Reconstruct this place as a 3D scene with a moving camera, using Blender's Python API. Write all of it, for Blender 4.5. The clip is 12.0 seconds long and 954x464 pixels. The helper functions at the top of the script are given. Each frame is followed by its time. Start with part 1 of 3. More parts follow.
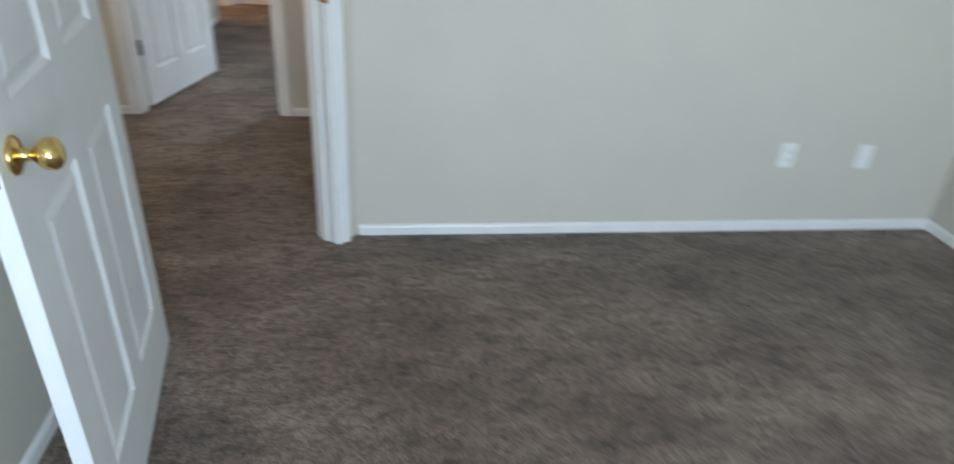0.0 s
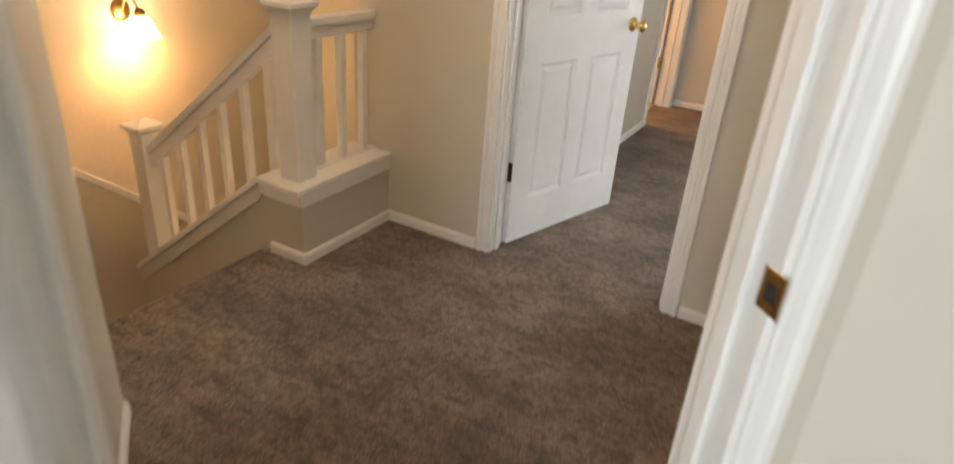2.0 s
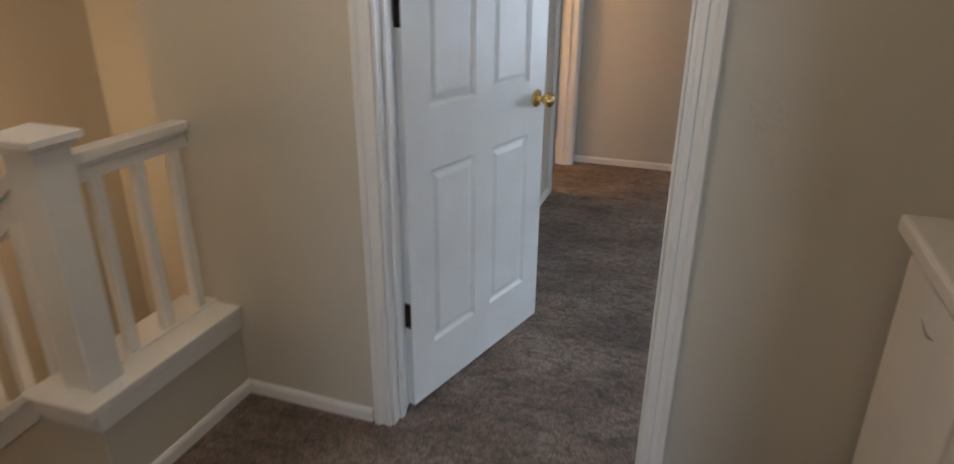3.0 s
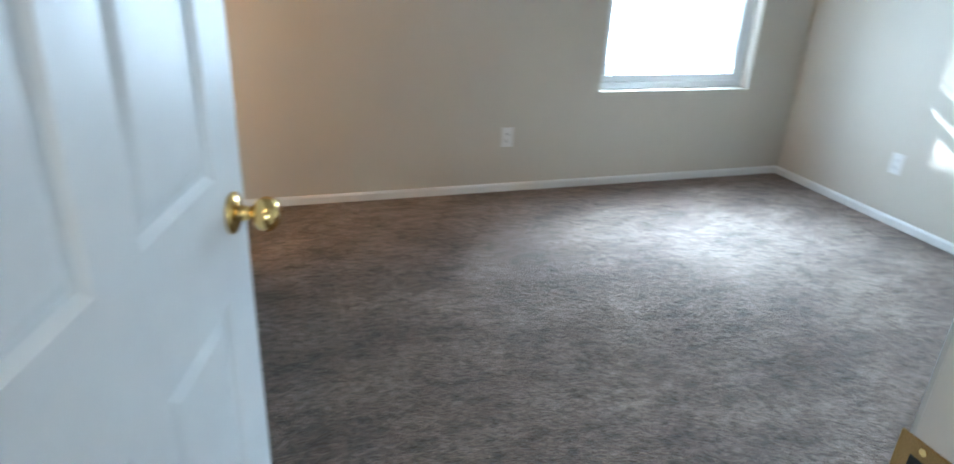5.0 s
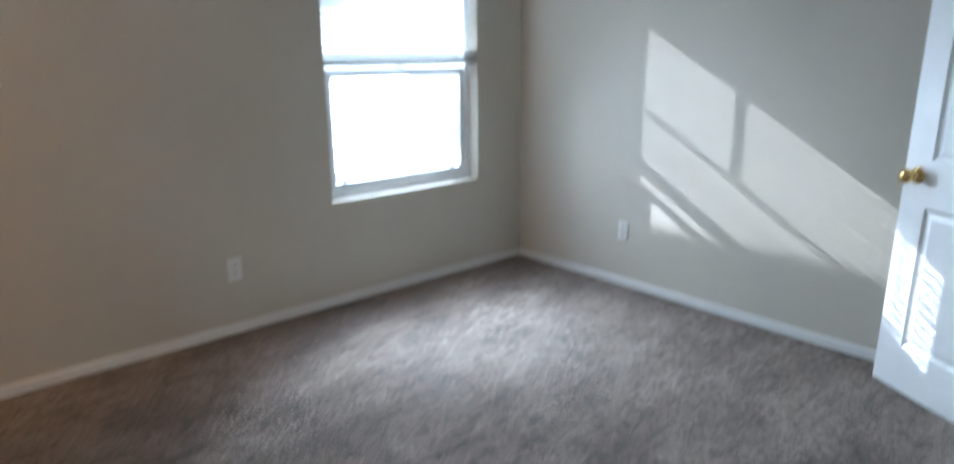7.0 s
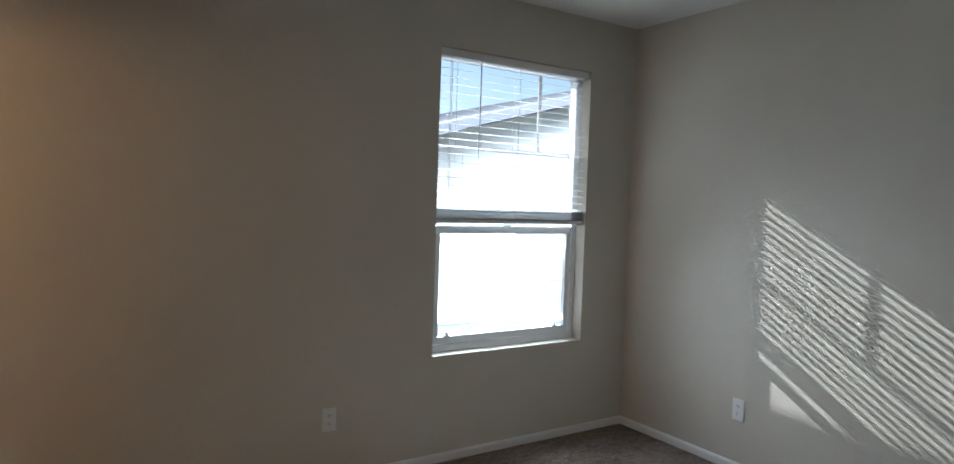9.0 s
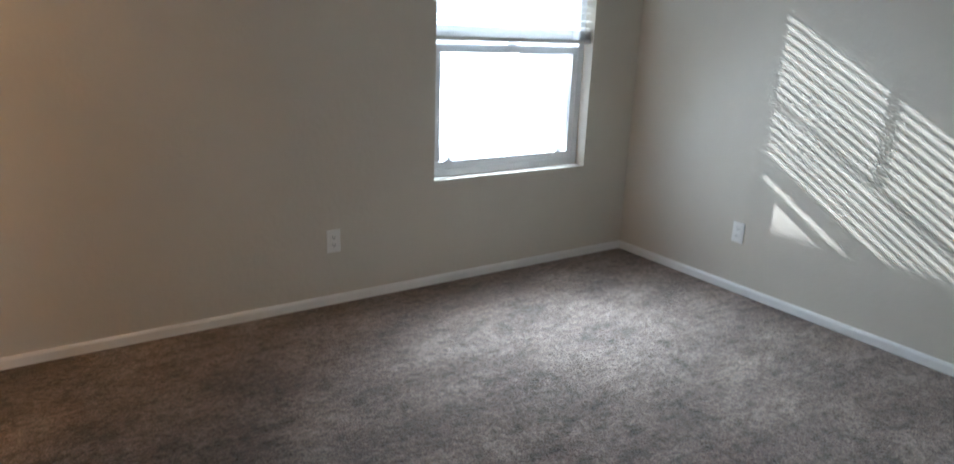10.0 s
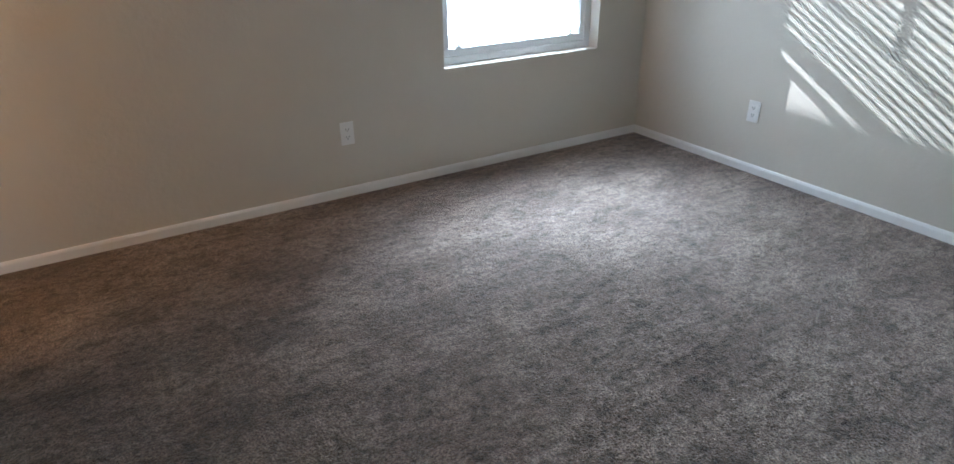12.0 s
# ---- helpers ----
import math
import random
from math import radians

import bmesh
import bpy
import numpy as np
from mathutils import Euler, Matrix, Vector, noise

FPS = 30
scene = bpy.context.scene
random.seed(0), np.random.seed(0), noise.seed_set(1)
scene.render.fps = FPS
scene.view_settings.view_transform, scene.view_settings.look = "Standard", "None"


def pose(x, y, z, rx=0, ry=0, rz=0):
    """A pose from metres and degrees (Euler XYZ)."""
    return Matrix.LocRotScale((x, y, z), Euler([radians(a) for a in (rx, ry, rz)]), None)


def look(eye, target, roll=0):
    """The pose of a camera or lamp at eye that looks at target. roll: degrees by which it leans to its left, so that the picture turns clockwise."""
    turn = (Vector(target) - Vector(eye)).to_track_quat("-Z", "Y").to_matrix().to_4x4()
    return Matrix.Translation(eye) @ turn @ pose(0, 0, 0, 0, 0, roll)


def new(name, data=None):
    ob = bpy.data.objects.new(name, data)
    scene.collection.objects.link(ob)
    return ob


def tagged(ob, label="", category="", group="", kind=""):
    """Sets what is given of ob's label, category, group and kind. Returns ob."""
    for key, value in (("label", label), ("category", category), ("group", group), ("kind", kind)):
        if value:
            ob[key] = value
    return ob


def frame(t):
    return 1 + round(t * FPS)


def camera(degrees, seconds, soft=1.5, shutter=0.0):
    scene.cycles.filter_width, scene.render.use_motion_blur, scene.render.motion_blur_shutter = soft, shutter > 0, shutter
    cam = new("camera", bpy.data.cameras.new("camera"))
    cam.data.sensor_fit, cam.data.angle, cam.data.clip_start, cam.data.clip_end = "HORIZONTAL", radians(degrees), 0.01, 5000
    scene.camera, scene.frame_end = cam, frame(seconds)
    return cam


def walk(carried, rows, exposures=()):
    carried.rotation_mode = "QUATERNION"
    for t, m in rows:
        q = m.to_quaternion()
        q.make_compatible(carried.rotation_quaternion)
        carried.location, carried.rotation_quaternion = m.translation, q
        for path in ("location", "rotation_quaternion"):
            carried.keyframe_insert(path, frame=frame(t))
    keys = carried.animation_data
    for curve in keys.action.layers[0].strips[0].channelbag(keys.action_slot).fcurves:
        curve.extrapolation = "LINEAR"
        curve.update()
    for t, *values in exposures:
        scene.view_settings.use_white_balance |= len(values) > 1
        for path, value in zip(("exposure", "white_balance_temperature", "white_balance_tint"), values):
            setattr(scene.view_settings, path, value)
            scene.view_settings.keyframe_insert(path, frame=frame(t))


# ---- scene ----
cam = camera(71.76, 12.0, shutter=0.5)
PATH = [
    (0, (0.510, -0.016, 1.437), (0.800, 1.700, 0.451), 4.1),
    (0.5, (0.558, 0.373, 1.445), (0.341, 2.094, 0.449), 4.3),
    (1, (0.523, 0.802, 1.421), (-0.022, 2.456, 0.438), 4.8),
    (1.5, (0.485, 1.219, 1.420), (-0.283, 2.779, 0.432), 5.4),
    (2, (0.340, 1.597, 1.403), (-0.519, 3.170, 0.515), 4.4),
    (2.5, (0.151, 1.970, 1.433), (-0.610, 3.645, 0.646), 4.1),
    (3, (-0.034, 2.355, 1.429), (-0.640, 4.100, 0.662), 0.4),
    (3.2, (-0.103, 2.501, 1.435), (-0.654, 4.264, 0.666), -1.0),
    (4.8, (-0.575, 3.670, 1.335), (-0.180, 5.465, 0.545), 1.7),
    (5, (-0.576, 3.751, 1.342), (0.012, 5.486, 0.539), 2.8),
    (5.5, (-0.594, 3.886, 1.337), (0.330, 5.452, 0.504), 2.5),
    (6, (-0.604, 3.919, 1.341), (0.432, 5.389, 0.467), 0.8),
    (6.5, (-0.577, 4.119, 1.300), (0.641, 5.489, 0.499), 1.4),
    (7, (-0.385, 4.103, 1.327), (0.888, 5.557, 0.811), -0.5),
    (7.2, (-0.330, 4.130, 1.332), (1.074, 5.522, 0.981), -0.7),
    (9, (-0.397, 4.213, 1.409), (0.698, 5.884, 1.311), 2.0),
    (9.5, (-0.381, 4.243, 1.338), (0.697, 5.879, 0.936), 2.1),
    (10, (-0.372, 4.275, 1.315), (0.693, 5.867, 0.740), 2.0),
    (10.5, (-0.348, 4.260, 1.314), (0.654, 5.805, 0.535), 1.2),
    (11, (-0.355, 4.223, 1.299), (0.615, 5.762, 0.467), 0.4),
    (11.5, (-0.373, 4.230, 1.300), (0.593, 5.756, 0.440), -0.2),
    (12, (-0.364, 4.194, 1.309), (0.582, 5.723, 0.434), -0.5),
]
EXPOSURE = [(0.0, 1.4, 5700, 6), (1.0, 1.25, 6100, 10), (1.8, 1.7, 7000, 13), (2.5, 1.75, 6500, 13), (3.0, 1.0, 5750, 11), (3.2, 0.95, 5650, 11), (4.8, 1.6, 5150, 2), (5.0, 1.55, 5150, 2), (5.5, 1.15, 5200, 4), (6.0, 0.95, 5250, 5), (7.0, 0.95, 5300, 6), (7.2, 0.9, 5300, 6), (8.8, 0.1, 5700, 8), (9.3, 0.2, 5800, 8), (10.0, 0.7, 5650, 8), (12.0, 0.9, 5450, 8)]
walk(cam, [(t, look(eye, target, roll)) for t, eye, target, roll in PATH], EXPOSURE)

# ---- world, sun and lamps ----
world = bpy.data.worlds.new("World")
scene.world = world
world.use_nodes = True
wn = world.node_tree
sky = wn.nodes.new("ShaderNodeTexSky")
sky.sky_type, sky.sun_disc = "NISHITA", False
SUN = Vector((0.40, -1.0, -0.598)).normalized()
sky.sun_elevation = math.asin(-SUN.z)
sky.sun_rotation = math.atan2(-SUN.x, -SUN.y)
wn.links.new(sky.outputs[0], wn.nodes["Background"].inputs[0])
wn.nodes["Background"].inputs[1].default_value = 0.15

sun_data = bpy.data.lights.new("sun", "SUN")
sun_data.energy, sun_data.angle, sun_data.color = 5.0, radians(0.3), (1.0, 0.97, 0.94)
sun = new("sun", sun_data)
sun.matrix_world = Matrix.Translation((-3, 14, 8)) @ SUN.to_track_quat("-Z", "Y").to_matrix().to_4x4()


def area(name, eye, target, w, h, power, colour):
    d = bpy.data.lights.new(name, "AREA")
    d.shape, d.size, d.size_y, d.energy, d.color = "RECTANGLE", w, h, power, colour
    ob = new(name, d)
    ob.matrix_world = look(eye, target)
    return ob


def bulb(name, at, power, colour, radius):
    d = bpy.data.lights.new(name, "POINT")
    d.energy, d.color, d.shadow_soft_size = power, colour, radius
    ob = new(name, d)
    ob.location = at
    return ob


# panel added outdoors to boost the sky's light through the window
area("sky_daylight_panel", (3.2, 11.3, 4.75), (1.83, 7.28, 1.2), 6.0, 2.2, 1300, (0.84, 0.93, 1.0))
# fill lamp added above the yard to whiten the neighbouring siding
area("siding_fill_lamp", (5.0, 8.6, 5.2), (5.2, 12.1, 0.8), 7.0, 2.5, 900, (0.95, 0.98, 1.0))
area("window_daylight", (1.826, 7.361, 0.98), (0.8, 3.6, 0.2), 0.9, 0.6, 7.5, (0.86, 0.94, 1.0)).data.spread = radians(140)
# stands in for daylight from an unseen window, assumed behind the start
area("bedroom_daylight", (1.2, -2.42, 1.45), (1.2, 5, 0.9), 1.7, 1.3, 44, (0.84, 0.93, 1.0))
bulb("sconce_bulb", (-2.94, 3.79, 0.69), 4.0, (1.0, 0.43, 0.15), 0.07)
bulb("bathroom_bulb", (-1.75, 6.45, 2.0), 16, (1.0, 0.44, 0.13), 0.22)
# added to brighten the landing; its fixture is never in view
bulb("landing_fill_bulb", (-0.95, 3.0, 2.28), 2.4, (1.0, 0.87, 0.82), 0.10)


# ---- materials ----
def material(name, colour, rough=0.5, metal=0.0):
    m = bpy.data.materials.new(name)
    m.use_nodes = True
    b = m.node_tree.nodes["Principled BSDF"]
    b.inputs["Base Color"].default_value = (*colour, 1)
    b.inputs["Roughness"].default_value = rough
    b.inputs["Metallic"].default_value = metal
    return m, m.node_tree.nodes, m.node_tree.links, b


def noise_node(n, l, scale, detail=2.0, rough=0.5, coord=None):
    x = n.new("ShaderNodeTexNoise")
    x.inputs["Scale"].default_value = scale
    x.inputs["Detail"].default_value = detail
    x.inputs["Roughness"].default_value = rough
    if coord:
        l.new(coord, x.inputs["Vector"])
    return x


def world_coord(n):
    return n.new("ShaderNodeNewGeometry").outputs["Position"]


def mixed(n, l, fac, a, b, lo=0.35, hi=0.65):
    r = n.new("ShaderNodeValToRGB")
    r.color_ramp.elements[0].position, r.color_ramp.elements[1].position = lo, hi
    r.color_ramp.elements[0].color, r.color_ramp.elements[1].color = (*a, 1), (*b, 1)
    l.new(fac, r.inputs[0])
    return r.outputs[0]


def times(n, l, a, b, fac=1.0, kind="MULTIPLY"):
    x = n.new("ShaderNodeMix")
    x.data_type, x.blend_type = "RGBA", kind
    x.inputs[0].default_value = fac
    l.new(a, x.inputs[6])
    l.new(b, x.inputs[7])
    return x.outputs[2]


def bump(n, l, b, height, strength, distance, below=None):
    x = n.new("ShaderNodeBump")
    x.inputs["Strength"].default_value, x.inputs["Distance"].default_value = strength, distance
    l.new(height, x.inputs["Height"])
    if below:
        l.new(below, x.inputs["Normal"])
    l.new(x.outputs[0], b.inputs["Normal"])
    return x.outputs[0]


def paint(name, c, texture=0.2, rough=0.6):
    m, n, l, b = material(name, c, rough)
    p = world_coord(n)
    big = noise_node(n, l, 1.7, 3, 0.6, p)
    col = mixed(n, l, big.outputs[0], tuple(v * 0.95 for v in c), c, 0.3, 0.7)
    l.new(col, b.inputs["Base Color"])
    peel = noise_node(n, l, 95, 3, 0.55, p)
    blot = noise_node(n, l, 38, 2, 0.5, p)
    under = bump(n, l, b, blot.outputs[0], texture, 0.006)
    bump(n, l, b, peel.outputs[0], texture * 0.8, 0.003, under)
    return m


def gloss_paint(name, c, rough=0.32):
    m, n, l, b = material(name, c, rough)
    p = world_coord(n)
    a = noise_node(n, l, 6, 4, 0.6, p)
    l.new(mixed(n, l, a.outputs[0], tuple(v * 0.94 for v in c), c, 0.3, 0.62), b.inputs["Base Color"])
    s = noise_node(n, l, 60, 3, 0.6, p)
    bump(n, l, b, s.outputs[0], 0.12, 0.002)
    r = noise_node(n, l, 14, 2, 0.5, p)
    k = n.new("ShaderNodeMapRange")
    k.inputs[3].default_value, k.inputs[4].default_value = rough - 0.06, rough + 0.12
    l.new(r.outputs[0], k.inputs[0])
    l.new(k.outputs[0], b.inputs["Roughness"])
    return m


def carpet_material():
    m, n, l, b = material("carpet_pile", (0.2, 0.16, 0.13), 0.97)
    p = world_coord(n)
    tuft = n.new("ShaderNodeTexVoronoi")
    tuft.inputs["Scale"].default_value = 140
    l.new(p, tuft.inputs["Vector"])
    fibre = noise_node(n, l, 150, 4, 0.75, p)
    clump = noise_node(n, l, 42, 5, 0.75, p)
    warped = n.new("ShaderNodeVectorMath")
    warped.operation = "MULTIPLY"
    warped.inputs[1].default_value = (1.0, 1.7, 1.0)
    l.new(p, warped.inputs[0])
    sweep = noise_node(n, l, 2.4, 6, 0.66, warped.outputs[0])
    foot = noise_node(n, l, 1.1, 4, 0.6, p)
    base = mixed(n, l, sweep.outputs[0], (0.180, 0.130, 0.100), (0.385, 0.302, 0.244), 0.36, 0.66)
    worn = mixed(n, l, foot.outputs[0], (0.78, 0.76, 0.74), (1.0, 1.0, 1.0), 0.36, 0.58)
    speck = mixed(n, l, fibre.outputs[0], (0.30, 0.28, 0.27), (1.35, 1.35, 1.35), 0.38, 0.60)
    lump = mixed(n, l, clump.outputs[0], (0.45, 0.43, 0.42), (1.25, 1.25, 1.25), 0.36, 0.58)
    scuff = noise_node(n, l, 11, 5, 0.72, warped.outputs[0])
    mark = mixed(n, l, scuff.outputs[0], (0.46, 0.44, 0.42), (1.10, 1.10, 1.10), 0.36, 0.52)
    c = times(n, l, times(n, l, times(n, l, base, worn), mark, 0.9), times(n, l, speck, lump))
    l.new(c, b.inputs["Base Color"])
    b.inputs["Sheen Weight"].default_value = 0.25
    b.inputs["Sheen Roughness"].default_value = 0.6
    b.inputs["Specular IOR Level"].default_value = 0.1
    u = bump(n, l, b, sweep.outputs[0], 0.3, 0.02)
    u = bump(n, l, b, clump.outputs[0], 1.0, 0.02, u)
    bump(n, l, b, tuft.outputs["Distance"], 0.8, 0.006, u)
    return m


def metal(name, c, rough, spots=0.1):
    m, n, l, b = material(name, c, rough, 1.0)
    a = noise_node(n, l, 45, 4, 0.6)
    l.new(mixed(n, l, a.outputs[0], tuple(v * (1 - spots) for v in c), c), b.inputs["Base Color"])
    k = n.new("ShaderNodeMapRange")
    k.inputs[3].default_value, k.inputs[4].default_value = rough * 0.7, rough * 1.6
    l.new(a.outputs[0], k.inputs[0])
    l.new(k.outputs[0], b.inputs["Roughness"])
    return m


M_WALL = paint("beige_wall_paint", (0.60, 0.565, 0.49))
M_CEIL = paint("ceiling_paint", (0.78, 0.77, 0.74), 0.6, 0.8)
M_TRIM = gloss_paint("white_trim_paint", (0.80, 0.80, 0.79))
M_DOOR = gloss_paint("white_door_paint", (0.80, 0.81, 0.81), 0.36)
M_CAB = gloss_paint("white_cabinet_paint", (0.76, 0.74, 0.72), 0.4)
# grey that carries the shade of the cabinet doors' finger grooves
M_GROOVE_SHADE = gloss_paint("groove_shade_grey", (0.36, 0.34, 0.33), 0.5)
M_CARPET = carpet_material()
M_BRASS = metal("polished_brass", (0.80, 0.58, 0.22), 0.12)
M_OLD = metal("aged_brass", (0.50, 0.31, 0.12), 0.3, 0.4)
M_BRONZE = metal("dark_bronze", (0.05, 0.042, 0.036), 0.45)
M_PLATE = gloss_paint("white_plastic", (0.82, 0.82, 0.80), 0.3)
M_DARK = material("dark_slot", (0.02, 0.02, 0.02), 0.7)[0]
M_VINYL = gloss_paint("white_vinyl", (0.78, 0.80, 0.82), 0.35)
M_SLAT = gloss_paint("blind_slat_white", (0.78, 0.78, 0.76), 0.45)
M_TILE = gloss_paint("pale_vinyl_floor", (0.62, 0.58, 0.52), 0.4)
M_SIDING = paint("pale_siding", (0.74, 0.76, 0.74), 0.2)
M_ROOF = paint("grey_shingle", (0.16, 0.17, 0.19), 0.8, 0.9)
M_GROUND = paint("dry_ground", (0.22, 0.20, 0.15), 0.8, 0.95)


def glass_material():
    m, n, l, b = material("window_glass", (1, 1, 1), 0.0)
    b.inputs["Transmission Weight"].default_value = 1.0
    b.inputs["IOR"].default_value = 1.1
    return m


M_GLASS = glass_material()


def globe_material():
    m, n, l, b = material("lit_frosted_glass", (1, 0.9, 0.75), 0.5)
    b.inputs["Emission Color"].default_value = (1.0, 0.72, 0.38, 1)
    b.inputs["Emission Strength"].default_value = 9.0
    return m


M_GLOBE = globe_material()


# ---- mesh helpers ----
def box_into(bm, x0, x1, y0, y1, z0, z1, m=None):
    v = [bm.verts.new((x, y, z)) for x in (x0, x1) for y in (y0, y1) for z in (z0, z1)]
    for f in ((0, 1, 3, 2), (4, 6, 7, 5), (0, 4, 5, 1), (2, 3, 7, 6), (0, 2, 6, 4), (1, 5, 7, 3)):
        bm.faces.new([v[i] for i in f])
    if m:
        for a in v:
            a.co = m @ a.co
    return v


def bevelled(bm, size, steps=2):
    bmesh.ops.bevel(bm, geom=list(bm.edges), offset=size, segments=steps, profile=0.5, affect="EDGES")
    return bm


def block(x0, x1, y0, y1, z0, z1, edge=0.0, steps=2):
    bm = bmesh.new()
    box_into(bm, x0, x1, y0, y1, z0, z1)
    bmesh.ops.recalc_face_normals(bm, faces=bm.faces)
    if edge:
        bevelled(bm, edge, steps)
    return bm


def prism(outline, depth_axis, d0, d1, edge=0.0):
    """An outline in two axes pushed along the third."""
    bm = bmesh.new()

    def at(p, d):
        return {"x": (d, p[0], p[1]), "y": (p[0], d, p[1]), "z": (p[0], p[1], d)}[depth_axis]
    a = [bm.verts.new(at(p, d0)) for p in outline]
    b = [bm.verts.new(at(p, d1)) for p in outline]
    bm.faces.new(a)
    bm.faces.new(b[::-1])
    for i in range(len(outline)):
        j = (i + 1) % len(outline)
        bm.faces.new((a[j], a[i], b[i], b[j]))
    bmesh.ops.recalc_face_normals(bm, faces=bm.faces)
    if edge:
        bevelled(bm, edge)
    return bm


def lathe(profile, steps=32):
    """Radius and height pairs turned round z."""
    bm = bmesh.new()
    rings = []
    for r, z in profile:
        rings.append([bm.verts.new((max(r, 1e-4) * math.cos(2 * math.pi * i / steps), max(r, 1e-4) * math.sin(2 * math.pi * i / steps), z)) for i in range(steps)])
    for a, b in zip(rings, rings[1:]):
        for i in range(steps):
            bm.faces.new((a[i], a[(i + 1) % steps], b[(i + 1) % steps], b[i]))
    bm.faces.new(rings[0][::-1])
    bm.faces.new(rings[-1])
    bmesh.ops.recalc_face_normals(bm, faces=bm.faces)
    return bm


def mesh_object(name, bm, mat, smooth=False):
    me = bpy.data.meshes.new(name)
    bmesh.ops.recalc_face_normals(bm, faces=bm.faces)
    bm.to_mesh(me)
    bm.free()
    me.materials.append(mat)
    if smooth:
        for p in me.polygons:
            p.use_smooth = True
    return new(name, me)


def part(name, bm, mat, parent, label="", smooth=False):
    ob = mesh_object(name, bm, mat, smooth)
    ob.parent = parent
    if label:
        tagged(ob, label)
    return ob


def base(name, m, label, category, group="", kind=""):
    ob = new(name)
    ob.matrix_world = m
    return tagged(ob, label, category, group, kind)


CEILING = 2.512


def wall(name, a, b, thick, label, openings=(), z0=0.0, z1=CEILING, start=0.0, end=0.0):
    """A wall with its room face from a to b and its thickness to the left of that way; openings: (s0, s1, z0, z1)."""
    a, b = Vector(a), Vector(b)
    d = (b - a).normalized()
    n = Vector((-d.y, d.x))
    m = Matrix(((d.x, n.x, 0, a.x), (d.y, n.y, 0, a.y), (0, 0, 1, 0), (0, 0, 0, 1)))
    bm = bmesh.new()
    s = -start
    for s0, s1, o0, o1 in sorted(openings):
        box_into(bm, s, s0, 0, thick, z0, z1, m)
        if o0 > z0:
            box_into(bm, s0, s1, 0, thick, z0, o0, m)
        box_into(bm, s0, s1, 0, thick, o1, z1, m)
        s = s1
    box_into(bm, s, (b - a).length + end, 0, thick, z0, z1, m)
    return tagged(mesh_object(name, bm, M_WALL), label, "wall", kind="structure")


def baseboard(a, b, height=0.048, deep=0.013):
    """Runs along a to b, standing out to the right of that way."""
    a, b = Vector(a), Vector(b)
    d = (b - a).normalized()
    n = Vector((d.y, -d.x))
    length = (b - a).length
    bm = bmesh.new()
    profile = ((0, 0), (deep, 0), (deep, height - 0.012), (deep - 0.004, height - 0.004), (deep - 0.008, height), (0, height))
    ends = []
    for s in (0, length):
        ends.append([bm.verts.new((a.x + d.x * s + n.x * u, a.y + d.y * s + n.y * u, z)) for u, z in profile])
    bm.faces.new(ends[0])
    bm.faces.new(ends[1][::-1])
    for i in range(len(profile)):
        j = (i + 1) % len(profile)
        bm.faces.new((ends[0][i], ends[0][j], ends[1][j], ends[1][i]))
    return tagged(mesh_object("baseboard", bm, M_TRIM), "low white painted wooden baseboard along the carpet", "baseboard", kind="structure")


# ---- plan ----
W1, W2, W3 = 2.481, 3.94, 7.204      # room faces of the cross walls
XR = 2.717                            # sunny wall of the second bedroom
XL = -0.945                           # its opposite wall
HALF = -1.438                         # landing face of the half wall
D = math.sqrt(0.5)
DIAG_A, DIAG_B = Vector((-0.390, 1.676)), Vector((0.415, 2.481))   # slanted doorway wall, bedroom face
DOOR_H = 2.045

# floors
tagged(mesh_object("floor", prism([(-0.72, -2.55), (3.30, -2.55), (3.30, 7.28), (-1.64, 7.28), (-1.64, 3.44), (-1.65, 3.43), (-1.65, 2.2), (-0.72, 1.5)], "z", -0.22, 0.0), M_CARPET),
       "worn brown-grey cut pile carpet with darker traffic marks", "carpet", kind="structure")
tagged(mesh_object("floor_bathroom", block(-2.5, -1.056, 5.6, 7.20, 0.0, 0.006), M_TILE), "pale vinyl bathroom floor under warm light", "floor", kind="structure")
tagged(mesh_object("floor_stairwell", block(-3.2, -1.62, 2.3, 5.5, -2.9, -2.75), M_CARPET), "brown carpet at the foot of the stairs", "carpet", kind="structure")
tagged(mesh_object("ceiling", block(-3.3, 3.35, -2.7, 7.40, CEILING, CEILING + 0.15), M_CEIL), "plain white painted ceiling", "ceiling", kind="structure")

# walls
WX0, WX1, WZ0, WZ1 = 1.307, 2.345, 0.574, 2.197
wall("wall_north", (-2.6, W3), (XR + 0.12, W3), 0.15, "beige textured wall with a window", [(WX0 + 2.6, WX1 + 2.6, WZ0, WZ1)])
wall("wall_east", (XR, W3), (XR, W2 + 0.11), 0.12, "beige textured wall striped with sunlight")
BX0, BX1 = -0.882, -0.067
CX0, CX1 = 1.16, 2.10
wall("wall_middle", (-1.64, W2), (XR + 0.12, W2), 0.11, "beige textured wall with two doorways",
     [(BX0 + 1.64, BX1 + 1.64, 0, DOOR_H), (CX0 + 1.64, CX1 + 1.64, 0, DOOR_H)])
BATH0, BATH1 = 6.44, 7.095
wall("wall_west", (XL, W2 + 0.11), (XL, W3), 0.11, "beige wall with a doorway to the bathroom", [(BATH0 - W2 - 0.11, BATH1 - W2 - 0.11, 0, DOOR_H)])
